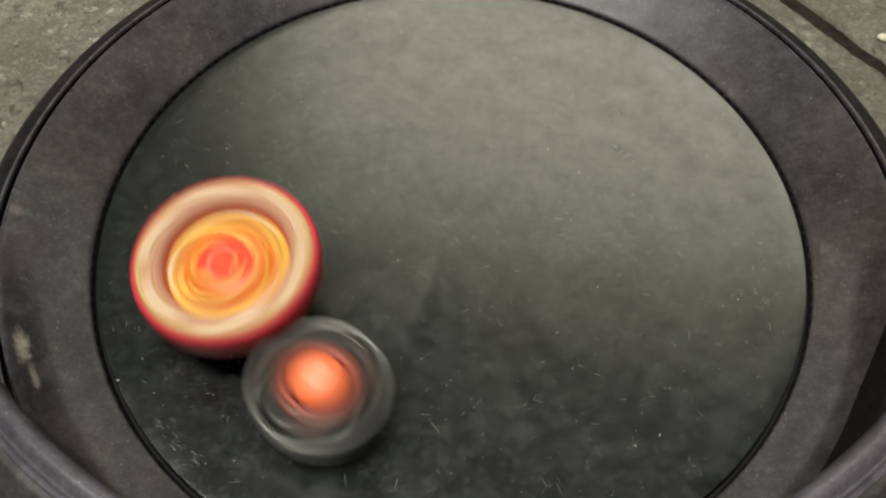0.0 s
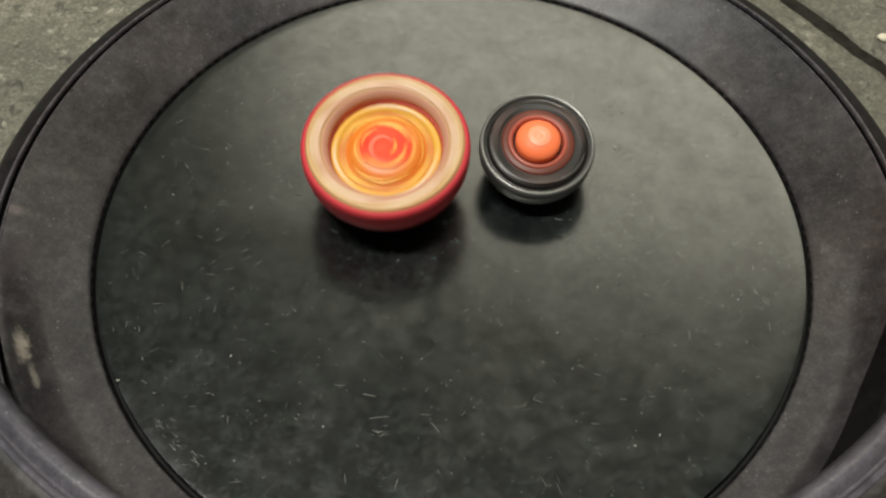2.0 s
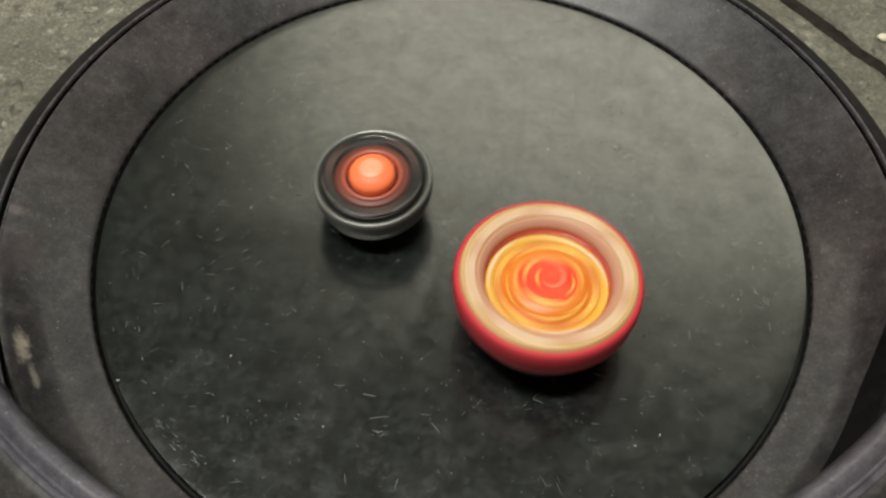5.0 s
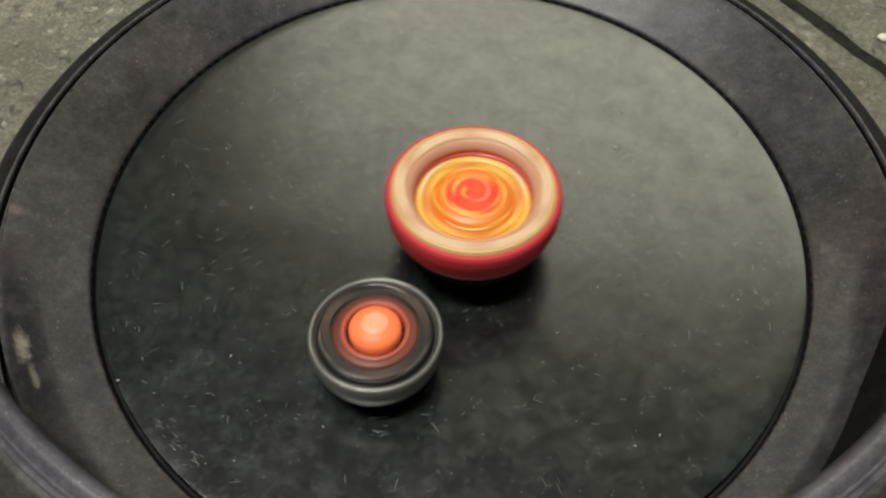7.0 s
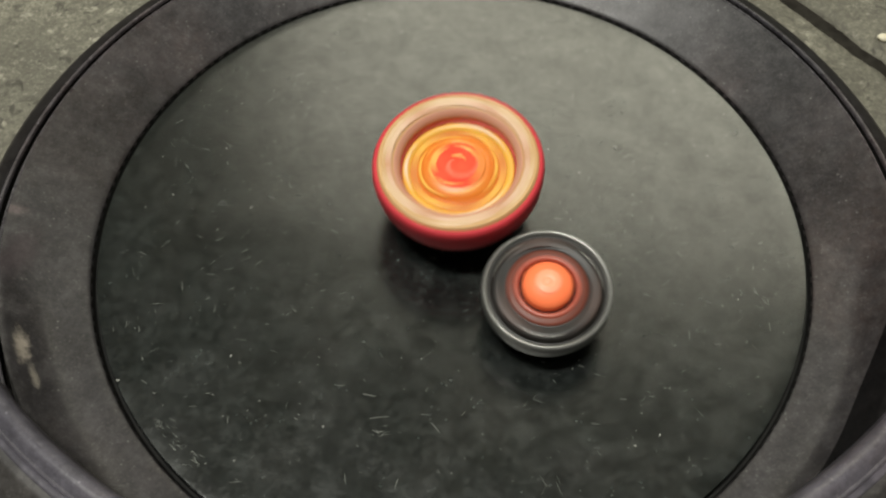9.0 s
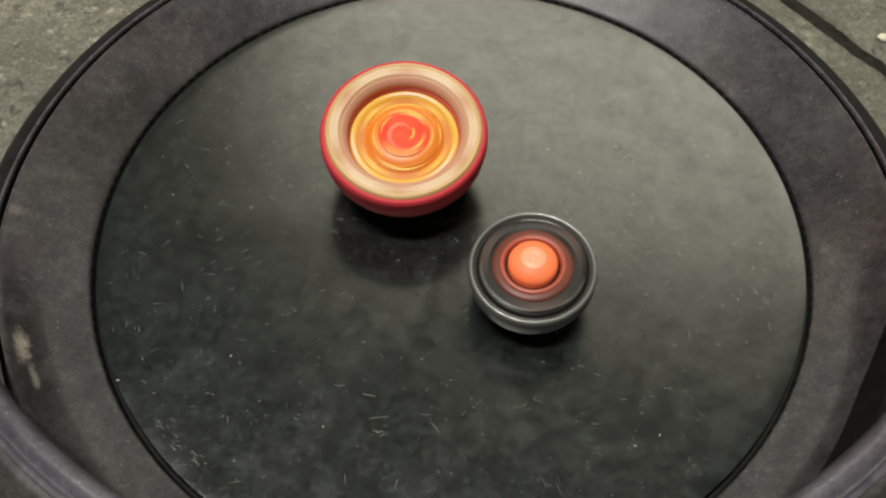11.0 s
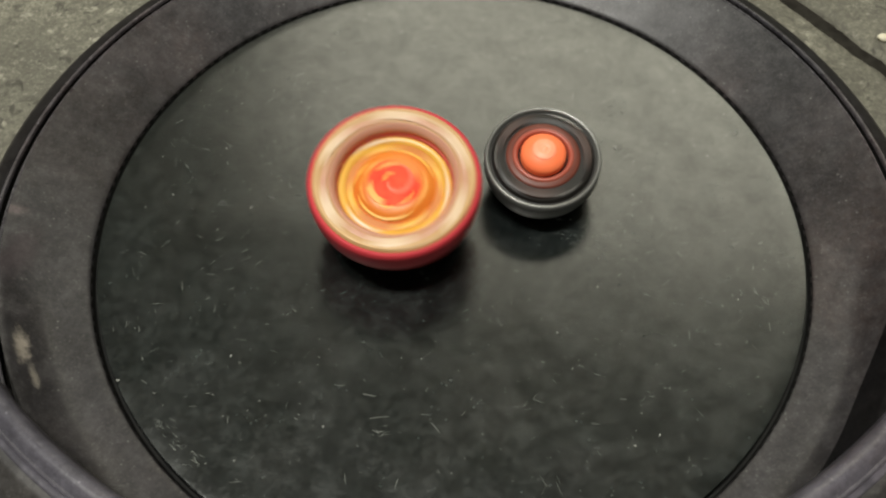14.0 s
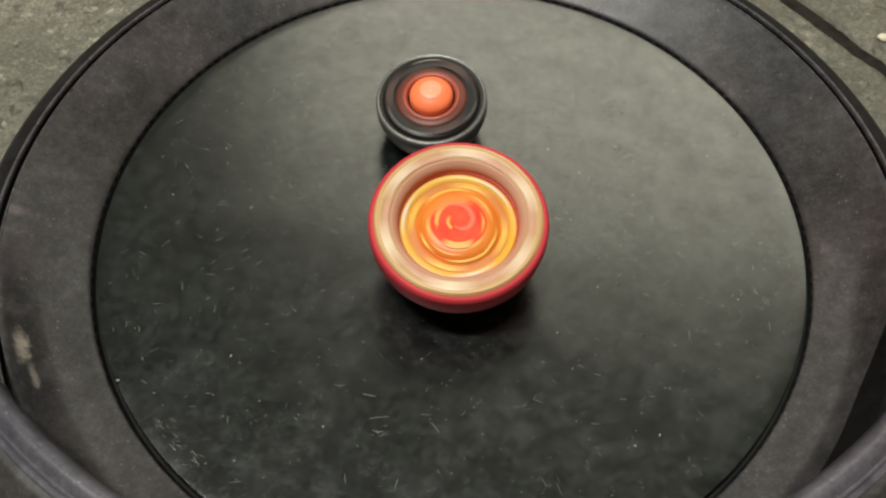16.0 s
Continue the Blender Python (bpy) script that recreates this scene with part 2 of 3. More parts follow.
def stone_ground():
    """Stone paving, one sheet of dark bedding and big slabs that leave narrow joints."""
    ground = tagged(part("ground", slab(-2.6, -2.6, GROUND - 0.05, 2.6, 2.6, GROUND - 0.0028), GROUT, smooth=False),
                    "rough grey-green stone paving with dark joints", "stone floor", kind="structure")
    # the joint runs past the bowl aslant
    a, b = Vector((0.168, 0.130, 0)), Vector((0.191, 0.096, 0))
    along = (b - a).normalized()
    turn = math.atan2(along.y, along.x)
    frame_of = Matrix.Translation((a.x, a.y, 0)) @ Matrix.Rotation(turn, 4, "Z")
    for side in (-1, 1):
        bm = bmesh.new()
        columns = []
        stations = [-4.5] + [-0.5 + 0.0025 * i for i in range(401)] + [4.5]
        for x in stations:
            ragged = 0.0033 + 0.0016 * noise.noise((x * 60, side * 3.0, 0)) + 0.0009 * noise.noise((x * 420, side * 5.0, 1))
            rows = ((ragged, GROUND - 0.0036), (ragged + 0.0008, GROUND - 0.0022), (ragged + 0.0026, GROUND - 0.0008), (ragged + 0.0065, GROUND), (4.5, GROUND))
            columns.append([bm.verts.new(frame_of @ Vector((x, side * y, z))) for y, z in rows])
        for one, two in zip(columns, columns[1:]):
            for k in range(4):
                bm.faces.new((one[k], two[k], two[k + 1], one[k + 1]))
        # trimmed where the walls stand
        for way in ((1, 0, 0), (-1, 0, 0), (0, 1, 0), (0, -1, 0)):
            bmesh.ops.bisect_plane(bm, geom=bm.verts[:] + bm.edges[:] + bm.faces[:], plane_co=Vector(way) * 2.6, plane_no=way, clear_outer=True)
        part("stone_slab", bm, STONE, ground, smooth=True)


build_room()
stone_ground()


# ---- the bowl ----
def sloping_ring(wall=False):
    """The ring round the floor. Towards the front its outer part steepens into a wall."""
    flat = [(0.1258, -0.0014), (0.1260, -0.0004), (0.1267, 0.0002), (0.1310, 0.0027), (0.1360, 0.0057), (0.1395, 0.0078), (0.1430, 0.0099), (0.1470, 0.0123), (0.1502, 0.0142), (0.1507, 0.0144), (0.1509, 0.0136)]
    steep = [(0.1258, -0.0014), (0.1260, -0.0004), (0.1267, 0.0000), (0.1310, 0.0005), (0.1350, 0.0012), (0.1378, 0.0020), (0.1398, 0.0034), (0.1420, 0.0064), (0.1446, 0.0106), (0.1470, 0.0142), (0.1484, 0.0152)]
    def along(line, u):
        k = min(int(u * (len(line) - 1)), len(line) - 2)
        w = u * (len(line) - 1) - k
        return [line[k][j] + (line[k + 1][j] - line[k][j]) * w for j in (0, 1)]

    bm = bmesh.new()
    count, steps, rings = 240, 14, []
    for i in range(count):
        a = 2 * math.pi * i / count
        f = min(max(((0.12 if math.cos(a) > 0 else 0.0) - math.sin(a)) / 0.48, 0.0), 1.0)
        f = f * f * (3 - 2 * f) * (1.0 if math.cos(a) > 0 else 0.85)
        # the wall grows out of the ring's outer edge towards the front, later on one side
        start, full = (-0.04, 0.69) if math.cos(a) > 0 else (-0.34, 0.80)
        g = min(max((start - math.sin(a)) / 0.5, 0.0), 1.0)
        g = g * g * (3 - 2 * g)
        foot = 1.0 - (1.0 - full) * g
        ring = []
        for k in range(steps + 1):
            u = foot + (1.0 - foot) * k / steps if wall else foot * k / steps
            (r0, z0), (r1, z1) = along(flat, u), along(steep, u)
            r, z = r0 + (r1 - r0) * f, z0 + (z1 - z0) * f
            ring.append((r * math.cos(a), r * math.sin(a), z))
        rings.append(([bm.verts.new(c) for c in ring] if foot < 0.998 or not wall else None))
    for one, two in zip(rings, rings[1:] + rings[:1]):
        if one and two:
            for k in range(steps):
                bm.faces.new((one[k], two[k], two[k + 1], one[k + 1]))
    bmesh.ops.delete(bm, geom=[v for v in bm.verts if not v.link_faces], context="VERTS")
    return bm


def bowl():
    dish = new("battle_bowl")
    tagged(dish, "round scuffed black plastic battle bowl with raised rim", "toy arena")
    inner = [(RADIUS * 0.984 * i / 28, -DEPTH * (1 - (0.984 * i / 28) ** 2)) for i in range(29)]
    part("bowl_floor", lathe(inner + [(0.1238, -0.0002), (0.1241, -0.0014)], 160), FLOOR, dish, "greenish black floor, scratched and dusty")
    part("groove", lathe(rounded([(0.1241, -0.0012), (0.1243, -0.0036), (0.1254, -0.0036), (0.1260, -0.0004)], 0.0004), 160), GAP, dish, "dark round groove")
    part("sloping_ring", sloping_ring(), RING, dish, "sloping purplish black ring round the floor")
    part("pocket_wall", sloping_ring(True), POCKET, dish, "wall that rises beside the front lip, shade put into its black")
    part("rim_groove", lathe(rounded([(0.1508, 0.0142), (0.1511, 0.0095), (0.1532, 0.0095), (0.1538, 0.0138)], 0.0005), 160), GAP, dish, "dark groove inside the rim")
    part("ring_edge", lathe(rounded([(0.1504, 0.0143), (0.1508, 0.0148), (0.1512, 0.0146), (0.1513, 0.0138)], 0.0002), 160), LIP, dish, "thin worn edge of the ring, highlight put into its colour")
    part("rim_bead", lathe(rounded([(0.1534, 0.0136), (0.1536, 0.0147), (0.1541, 0.0150), (0.1547, 0.0147), (0.1549, 0.0138)], 0.0003), 160), LIP, dish, "thin worn bead on the rim, highlight put into its colour")
    outer = [(0.1547, 0.0143), (0.1556, 0.0143), (0.1600, 0.0130), (0.1622, 0.0112), (0.1632, 0.0070), (0.1640, GROUND), (0.1600, GROUND)]
    part("rim", lathe(rounded(outer, 0.0006), 160), RIM, dish, "glossy black outer rim")
    # the front lip, a flatter arc that rises in front of the ring
    lip = [(0.1825, -0.0060), (0.1838, 0.0185), (0.1848, 0.0208), (0.1864, 0.0218), (0.1884, 0.0216), (0.1904, 0.0200), (0.1922, 0.0190), (0.1938, 0.0188), (0.1940, GROUND), (0.1825, GROUND)]
    shelf = [(0.1925, GROUND), (0.1925, 0.0183), (0.1960, 0.0180), (0.2060, 0.0110), (0.2250, 0.0060), (0.2300, GROUND)]
    part("front_lip", lathe(rounded(lip, 0.0008), 90, LIP_FROM, LIP_SWEEP, LIP_CENTRE, True), FRONT, dish, "raised worn front lip, light put into its purplish grey")
    part("lip_bead", lathe([(0.1910 + 0.0007 * math.cos(a), 0.0194 + 0.0009 * math.sin(a)) for a in (radians(45 * i) for i in range(8))], 90, LIP_FROM, LIP_SWEEP, LIP_CENTRE, True), FRONT, dish, "thin worn ridge along the front lip, light put into its colour")
    part("lip_shelf", lathe(rounded(shelf, 0.0008), 90, LIP_FROM, LIP_SWEEP, LIP_CENTRE, True), SHELF, dish, "dark grey worn shelf outside the lip")
    return dish


LIP_CENTRE, LIP_FROM, LIP_SWEEP = (0.0, 0.055), 208, 124
bowl()


# ---- the two tops ----
def spinning_top(label):
    return tagged(new("spinning_top"), label, "spinning top", "spinning tops in the bowl")


def arc_block(r0, r1, z0, z1, start, sweep, bevel=0.0003):
    return lathe(rounded([(r0, z0), (r1, z0), (r1, z1 - bevel), (r1 - bevel, z1), (r0 + bevel, z1), (r0, z1 - bevel)], bevel, 2), 18, start, sweep, closed=True)


def red_top():
    top = spinning_top("large red, tan and yellow plastic top spinning upright")
    part("tip", lathe(rounded([(0.0, 0.0), (0.0022, 0.0002), (0.0042, 0.0022), (0.0064, 0.0094), (0.0, 0.0094)]), 40), BLACK, top, "black plastic tip")
    part("weight_disc", lathe(rounded([(0.004, 0.0062), (0.0205, 0.0062), (0.0244, 0.0072), (0.0250, 0.0090), (0.0246, 0.0140), (0.004, 0.0140)]), 64), GAP, top, "black disc under the ring")
    part("outer_ring", lathe(rounded([(0.0200, 0.0134), (0.0252, 0.0137), (0.0279, 0.0154), (0.0298, 0.0196), (0.0303, 0.0250), (0.0301, 0.0284), (0.0293, 0.0297),
                                      (0.0282, 0.0298), (0.0272, 0.0285)], 0.0008), 128), RED, top, "glossy red outer ring")
    part("face_ring", lathe(rounded([(0.0284, 0.0285), (0.0282, 0.0300), (0.0272, 0.0306), (0.0258, 0.0306), (0.0248, 0.0301), (0.0228, 0.0297), (0.0222, 0.0292)], 0.0006), 128), TAN, top, "tan face ring")
    part("face_bevel", lathe(rounded([(0.0226, 0.0294), (0.0222, 0.0297), (0.0210, 0.0286), (0.0205, 0.0276), (0.0204, 0.0268)], 0.0005), 112), PINK, top, "pale pink bevel inside the face ring")
    part("inner_wall", lathe(rounded([(0.0206, 0.0276), (0.0204, 0.0268), (0.0206, 0.0256), (0.0204, 0.0250), (0.0201, 0.0249), (0.0200, 0.0234)], 0.0003), 96), WALL_RED, top, "glossy red inner wall")
    for i in range(6):
        part("face_inlay", arc_block(0.0229, 0.0254, 0.0290, 0.0303, 60 * i + 4, 25), PINK, top, "pale pink inlay")
        part("face_stud", arc_block(0.0232, 0.0267, 0.0290, 0.0307, 60 * i + 34, 20), IVORY, top, "ivory stud")
    for i in range(3):
        part("face_edge", arc_block(0.0268, 0.0277, 0.0290, 0.0309, 120 * i + 30, 84), CREAM, top, "cream edge strip")
    part("core_plate", lathe(rounded([(0.0200, 0.0232), (0.0170, 0.0234), (0.0128, 0.0234)], 0.0003), 72), OCHRE, top, "ochre recess round the hub")
    part("core_ring", lathe(rounded([(0.0200, 0.0232), (0.0199, 0.0241), (0.0192, 0.0246), (0.0180, 0.0243), (0.0172, 0.0237), (0.0170, 0.0232)], 0.0005), 96), YELLOW, top, "yellow core ring")
    for i in range(3):
        part("core_inset", arc_block(0.0179, 0.0193, 0.0238, 0.0248, 120 * i + 50, 34), IVORY, top, "ivory inset in the core ring")
    for i in range(4):
        part("core_tab", arc_block(0.0146, 0.0170, 0.0230, 0.0240, 90 * i + 15, 38), YELLOW, top, "yellow tab")
    part("hub", lathe(rounded([(0.0146, 0.0232), (0.0145, 0.0240), (0.0140, 0.0242), (0.0138, 0.0250), (0.0133, 0.0253), (0.0130, 0.0262), (0.0121, 0.0273), (0.0108, 0.0282), (0.0090, 0.0288), (0.0050, 0.0290)], 0.0005), 72), ORANGE, top, "orange terraced hub")
    for i in range(2):
        part("hub_step", arc_block(0.0126, 0.0141, 0.0240, 0.0258, 180 * i + 40, 60), YELLOW, top, "yellow step")
    part("cap", lathe(rounded([(0.0098, 0.0280), (0.0092, 0.0290), (0.0066, 0.0297), (0.0, 0.0300)], 0.0014), 56), CAP_RED, top, "coral red cap")
    # a curled ridge on the cap
    bm = bmesh.new()
    rails = []
    for i in range(26):
        f = i / 25
        a, r = radians(20 + 250 * f), 0.0022 + 0.0050 * f
        h = 0.0303 - 0.0007 * f ** 2
        w = 0.0010 * math.sin(math.pi * min(max(f, 0.06), 0.94)) + 0.0002
        rails.append([bm.verts.new(((r + dr) * math.cos(a), (r + dr) * math.sin(a), z)) for dr, z in ((-w, h - 0.0012), (-w * 0.7, h), (w * 0.7, h), (w, h - 0.0014))])
    for one, two in zip(rails, rails[1:]):
        for k in range(3):
            bm.faces.new((one[k], two[k], two[k + 1], one[k + 1]))
    part("curl", bm, CURL, top, "pale coral curled ridge")
    for start, sweep, r, z in ((10, 40, 0.0116, 0.0270), (70, 30, 0.0100, 0.0282), (150, 55, 0.0109, 0.0276), (215, 26, 0.0128, 0.0256), (255, 35, 0.0121, 0.0264), (320, 30, 0.0104, 0.0280)):
        part("hub_fin", arc_block(r - 0.0008, r + 0.0006, z - 0.0012, z + 0.0006, start, sweep), APRICOT, top, "pale apricot fin")
    for r0, r1, z, start, sweep in ((0.0066, 0.0080, 0.0299, 285, 48), (0.0030, 0.0041, 0.0304, 300, 70), (0.0078, 0.0088, 0.0296, 120, 36)):
        part("cap_ridge", arc_block(r0, r1, z - 0.0016, z, start, sweep), APRICOT, top, "pale apricot ridge on the cap")
    # lighter and darker swirls moulded on the cap
    part("cap_swirl", arc_block(0.0046, 0.0097, 0.0280, 0.0296, 205, 95), ORANGE, top, "orange swirl on the cap")
    part("cap_swirl", arc_block(0.0060, 0.0100, 0.0278, 0.0294, 20, 60), APRICOT, top, "pale apricot swirl on the cap")
    for i in range(3):
        part("hub_blade", arc_block(0.0112, 0.0137, 0.0236, 0.0266, 120 * i + 100, 26), YELLOW, top, "yellow blade beside the hub")
    # the hub sits a little lower than the face
    for ob in top.children:
        if ob.name.split(".")[0] in ("hub", "hub_step", "hub_fin", "hub_blade", "cap", "cap_swirl", "curl", "cap_ridge"):
            for v in ob.data.vertices:
                v.co = (v.co.x, v.co.y, 0.0232 + (v.co.z - 0.0232) * 0.62)
    return top


def black_top():
    top = spinning_top("small black and grey top with coral orange dome, spinning")
    part("tip", lathe(rounded([(0.0, 0.0), (0.0012, 0.0001), (0.0030, 0.0018), (0.0048, 0.0066), (0.0, 0.0066)]), 36), BLACK, top, "black plastic tip")
    part("track", lathe(rounded([(0.0048, 0.0048), (0.0100, 0.0050), (0.0150, 0.0056), (0.0150, 0.0100), (0.0048, 0.0100)]), 48), BLACK, top, "black disc under the ring")
    part("metal_ring", lathe(rounded([(0.0130, 0.0062), (0.0165, 0.0059), (0.0196, 0.0085), (0.0210, 0.0136), (0.0210, 0.0168), (0.0206, 0.0180)], 0.0008), 112), STEEL, top, "dark grey metal ring")
    part("ring_edge", lathe(rounded([(0.0210, 0.0176), (0.0208, 0.0190), (0.0201, 0.0196), (0.0194, 0.0192), (0.0190, 0.0180)], 0.0005), 112), EDGE, top, "bright worn metal edge")
    part("face", lathe(rounded([(0.0195, 0.0180), (0.0182, 0.0178), (0.0178, 0.0194), (0.0160, 0.0200), (0.0135, 0.0196), (0.0116, 0.0200), (0.0108, 0.0190)], 0.0005), 96), BLACK, top, "black moulded face")
    for i in range(3):
        part("wing", arc_block(0.0140, 0.0172, 0.0185, 0.0208, 120 * i, 52), BROWN, top, "dark brown wing")
        part("wing_edge", arc_block(0.0164, 0.0175, 0.0185, 0.0206, 120 * i + 62, 14), EDGE, top, "grey metal insert")
    part("smoky_collar", lathe(rounded([(0.0136, 0.0190), (0.0130, 0.0202), (0.0112, 0.0206), (0.0106, 0.0204)], 0.0005), 72), SMOKE, top, "smoky collar, red glow put into its colour")
    part("clear_collar", lathe(rounded([(0.0110, 0.0200), (0.0107, 0.0208), (0.0098, 0.0210), (0.0091, 0.0204), (0.0088, 0.0185)], 0.0004), 72), GLOW, top, "clear inner collar, red glow put into its colour")
    part("gap", lathe([(0.0090, 0.0190), (0.0070, 0.0190)], 48), GAP, top, "dark gap round the dome")
    dome = [(0.0081, 0.0148), (0.0082, 0.0168)] + [(0.0082 * math.cos(a), 0.0208 + 0.0040 * math.sin(a)) for a in (radians(9 * i) for i in range(1, 11))]
    dome_part = part("dome", lathe(dome, 64), CORAL, top, "coral orange dome")
    part("boss", lathe(rounded([(0.0046, 0.0238), (0.0040, 0.02455), (0.0022, 0.0250), (0.0016, 0.0249), (0.0012, 0.0248), (0.0008, 0.0250), (0.0, 0.0251)], 0.0002), 36), PALE_CORAL, dome_part, "paler round boss")
    return top


def resized(top, factor):
    for ob in top.children_recursive:
        ob.data.transform(Matrix.Scale(factor, 4))
    return top


RED_TOP = resized(red_top(), 0.975)
BLACK_TOP = resized(black_top(), 0.995)


# ---- small things ----
def dust():
    """Loose flecks on the bowl's floor."""
    bm = bmesh.new()
    rng = random.Random(5)
    for x, y, size in FLECKS:
        fleck(bm, rng, x, y, size * 0.45)
    for i in range(900):
        a, r = rng.uniform(0, 2 * math.pi), RADIUS * 0.97 * math.sqrt(rng.random())
        fleck(bm, rng, r * math.cos(a), r * math.sin(a), 0.00004 + 0.00012 * rng.random() ** 3)
    tagged(part("dust", bm, FLECK, smooth=False), "pale flecks of dust on the black floor", "dust", kind="stuff")


def scratches():
    """Short pale scratches scored into the floor, some in bunches."""
    bm = bmesh.new()
    rng = random.Random(11)
    strokes = []
    for i in range(420):
        a, r = rng.uniform(0, 2 * math.pi), RADIUS * 0.95 * math.sqrt(rng.random())
        strokes.append((r * math.cos(a), r * math.sin(a), rng.gauss(0.1, 0.7) + rng.choice((0, 0, 1.3)), 0.0003 + 0.0016 * rng.random() ** 3))
    strokes += [mark for mark in MARKS for i in range(2)]
    for x, y, turn, spread, count in ((-0.0880, -0.0790, -0.62, 0.0015, 11), (-0.0826, -0.0842, -0.62, 0.0015, 11), (-0.0768, -0.0896, -0.62, 0.0014, 10), (-0.0219, -0.0794, -0.10, 0.0011, 6), (-0.1055, -0.0448, -1.2, 0.0030, 8),
                                      (-0.096, 0.033, -0.6, 0.008, 10), (-0.055, 0.055, 0.3, 0.018, 22), (-0.075, -0.022, 0.6, 0.012, 12), (0.048, -0.058, -0.3, 0.014, 14), (0.1056, -0.0329, -1.4, 0.006, 10), (0.07, 0.01, 0.4, 0.02, 14)):
        for i in range(count):
            strokes.append((x + rng.gauss(0, spread), y + rng.gauss(0, spread), turn + rng.gauss(0, 0.2), rng.uniform(0.0005, 0.0019)))
    for x, y, turn, reach in strokes:
        if math.hypot(x, y) + reach > RADIUS * 0.982:
            continue
        bend, thick, verts = rng.gauss(0, 0.08), rng.uniform(0.00003, 0.00009), []
        for k in range(5):
            f = k / 2 - 1
            px = x + math.cos(turn + bend * f) * reach * f
            py = y + math.sin(turn + bend * f) * reach * f
            w = thick * (1 - 0.75 * f * f)
            nx, ny = -math.sin(turn), math.cos(turn)
            h = bowl_height(px, py) + 0.00006
            verts.append((bm.verts.new((px - nx * w, py - ny * w, h)), bm.verts.new((px, py, h + 0.00004)), bm.verts.new((px + nx * w, py + ny * w, h))))
        for one, two in zip(verts, verts[1:]):
            bm.faces.new((one[0], two[0], two[1], one[1]))
            bm.faces.new((one[1], two[1], two[2], one[2]))
    tagged(part("scratches", bm, SCRATCH, smooth=False), "fine pale scratches scored in the black floor", "scratches", kind="stuff")


def stone_chip():
    """A pale chip on the paving."""
    bm = bmesh.new()
    bmesh.ops.create_icosphere(bm, subdivisions=2, radius=0.0022)
    for v in bm.verts:
        v.co = Vector((v.co.x * 1.2, v.co.y, v.co.z * 0.6)) * (1 + 0.35 * noise.noise(v.co * 700))
        v.co += Vector((0.1948, 0.1120, GROUND + 0.0010))
    tagged(part("stone_chip", bm, CHIP, smooth=False), "small pale cream stone chip on grey paving", "pebble")


def fleck(bm, rng, x, y, size):
    made = bmesh.ops.create_icosphere(bm, subdivisions=1, radius=size)["verts"]
    turn, long = Matrix.Rotation(rng.uniform(0, 3.1), 3, "Z"), rng.uniform(1.0, 2.6)
    for v in made:
        v.co = turn @ Vector((v.co.x * long, v.co.y * rng.uniform(0.6, 1.0), v.co.z * 0.4)) + Vector((x, y, bowl_height(x, y) + size * 0.3))


# the marks that stand out on the floor: place, direction and half length
MARKS = [(-0.0919, -0.0286, -1.30, 0.0021), (-0.0963, -0.0530, 0.66, 0.0018), (-0.0995, -0.0558, -1.24, 0.0015), (-0.1095, -0.0233, -1.19, 0.0022), (-0.0227, -0.0747, 0.12, 0.0035),
         (-0.0219, -0.0794, -0.12, 0.0028), (-0.0079, -0.0736, -0.08, 0.0018), (-0.0049, -0.0779, -0.86, 0.0024), (-0.0261, -0.0672, -0.21, 0.0022), (-0.0358, -0.0641, -0.07, 0.0018), (-0.0689, -0.0483, -0.19, 0.0017),
         (0.0273, -0.0688, -0.42, 0.0019), (-0.0972, 0.0327, -0.68, 0.0025), (-0.1064, 0.0454, 0.69, 0.0018), (-0.0627, 0.0806, 0.38, 0.0017), (0.0316, -0.0969, -1.22, 0.0020), (0.0273, -0.0947, -1.05, 0.0018), (0.1056, -0.0329, -1.47, 0.0016)]
FLECKS = ((0.0633, 0.0359, 0.0010), (0.0374, 0.0357, 0.0006), (0.0903, 0.0760, 0.0006), (0.0637, -0.0804, 0.0009), (0.0391, -0.0575, 0.0007), (-0.0733, 0.0060, 0.0006), (-0.0651, -0.0895, 0.0006), (-0.0638, 0.0189, 0.0004), (-0.0864, 0.0334, 0.0006), (-0.0279, -0.0619, 0.0004), (0.0558, -0.0837, 0.0007), (0.0352, -0.0441, 0.0006),
          (-0.0715, -0.0542, 0.0006), (-0.0684, -0.0566, 0.0005), (-0.0931, -0.0681, 0.0006), (-0.0905, -0.0629, 0.0004), (-0.0474, -0.0743, 0.0005), (-0.0396, -0.0780, 0.0006), (-0.0601, -0.0699, 0.0004), (-0.0641, -0.0827, 0.0004), (0.0970, -0.0322, 0.0005), (-0.1022, 0.0104, 0.0006), (-0.1052, -0.0641, 0.0007))
dust()
stone_chip()
scratches()

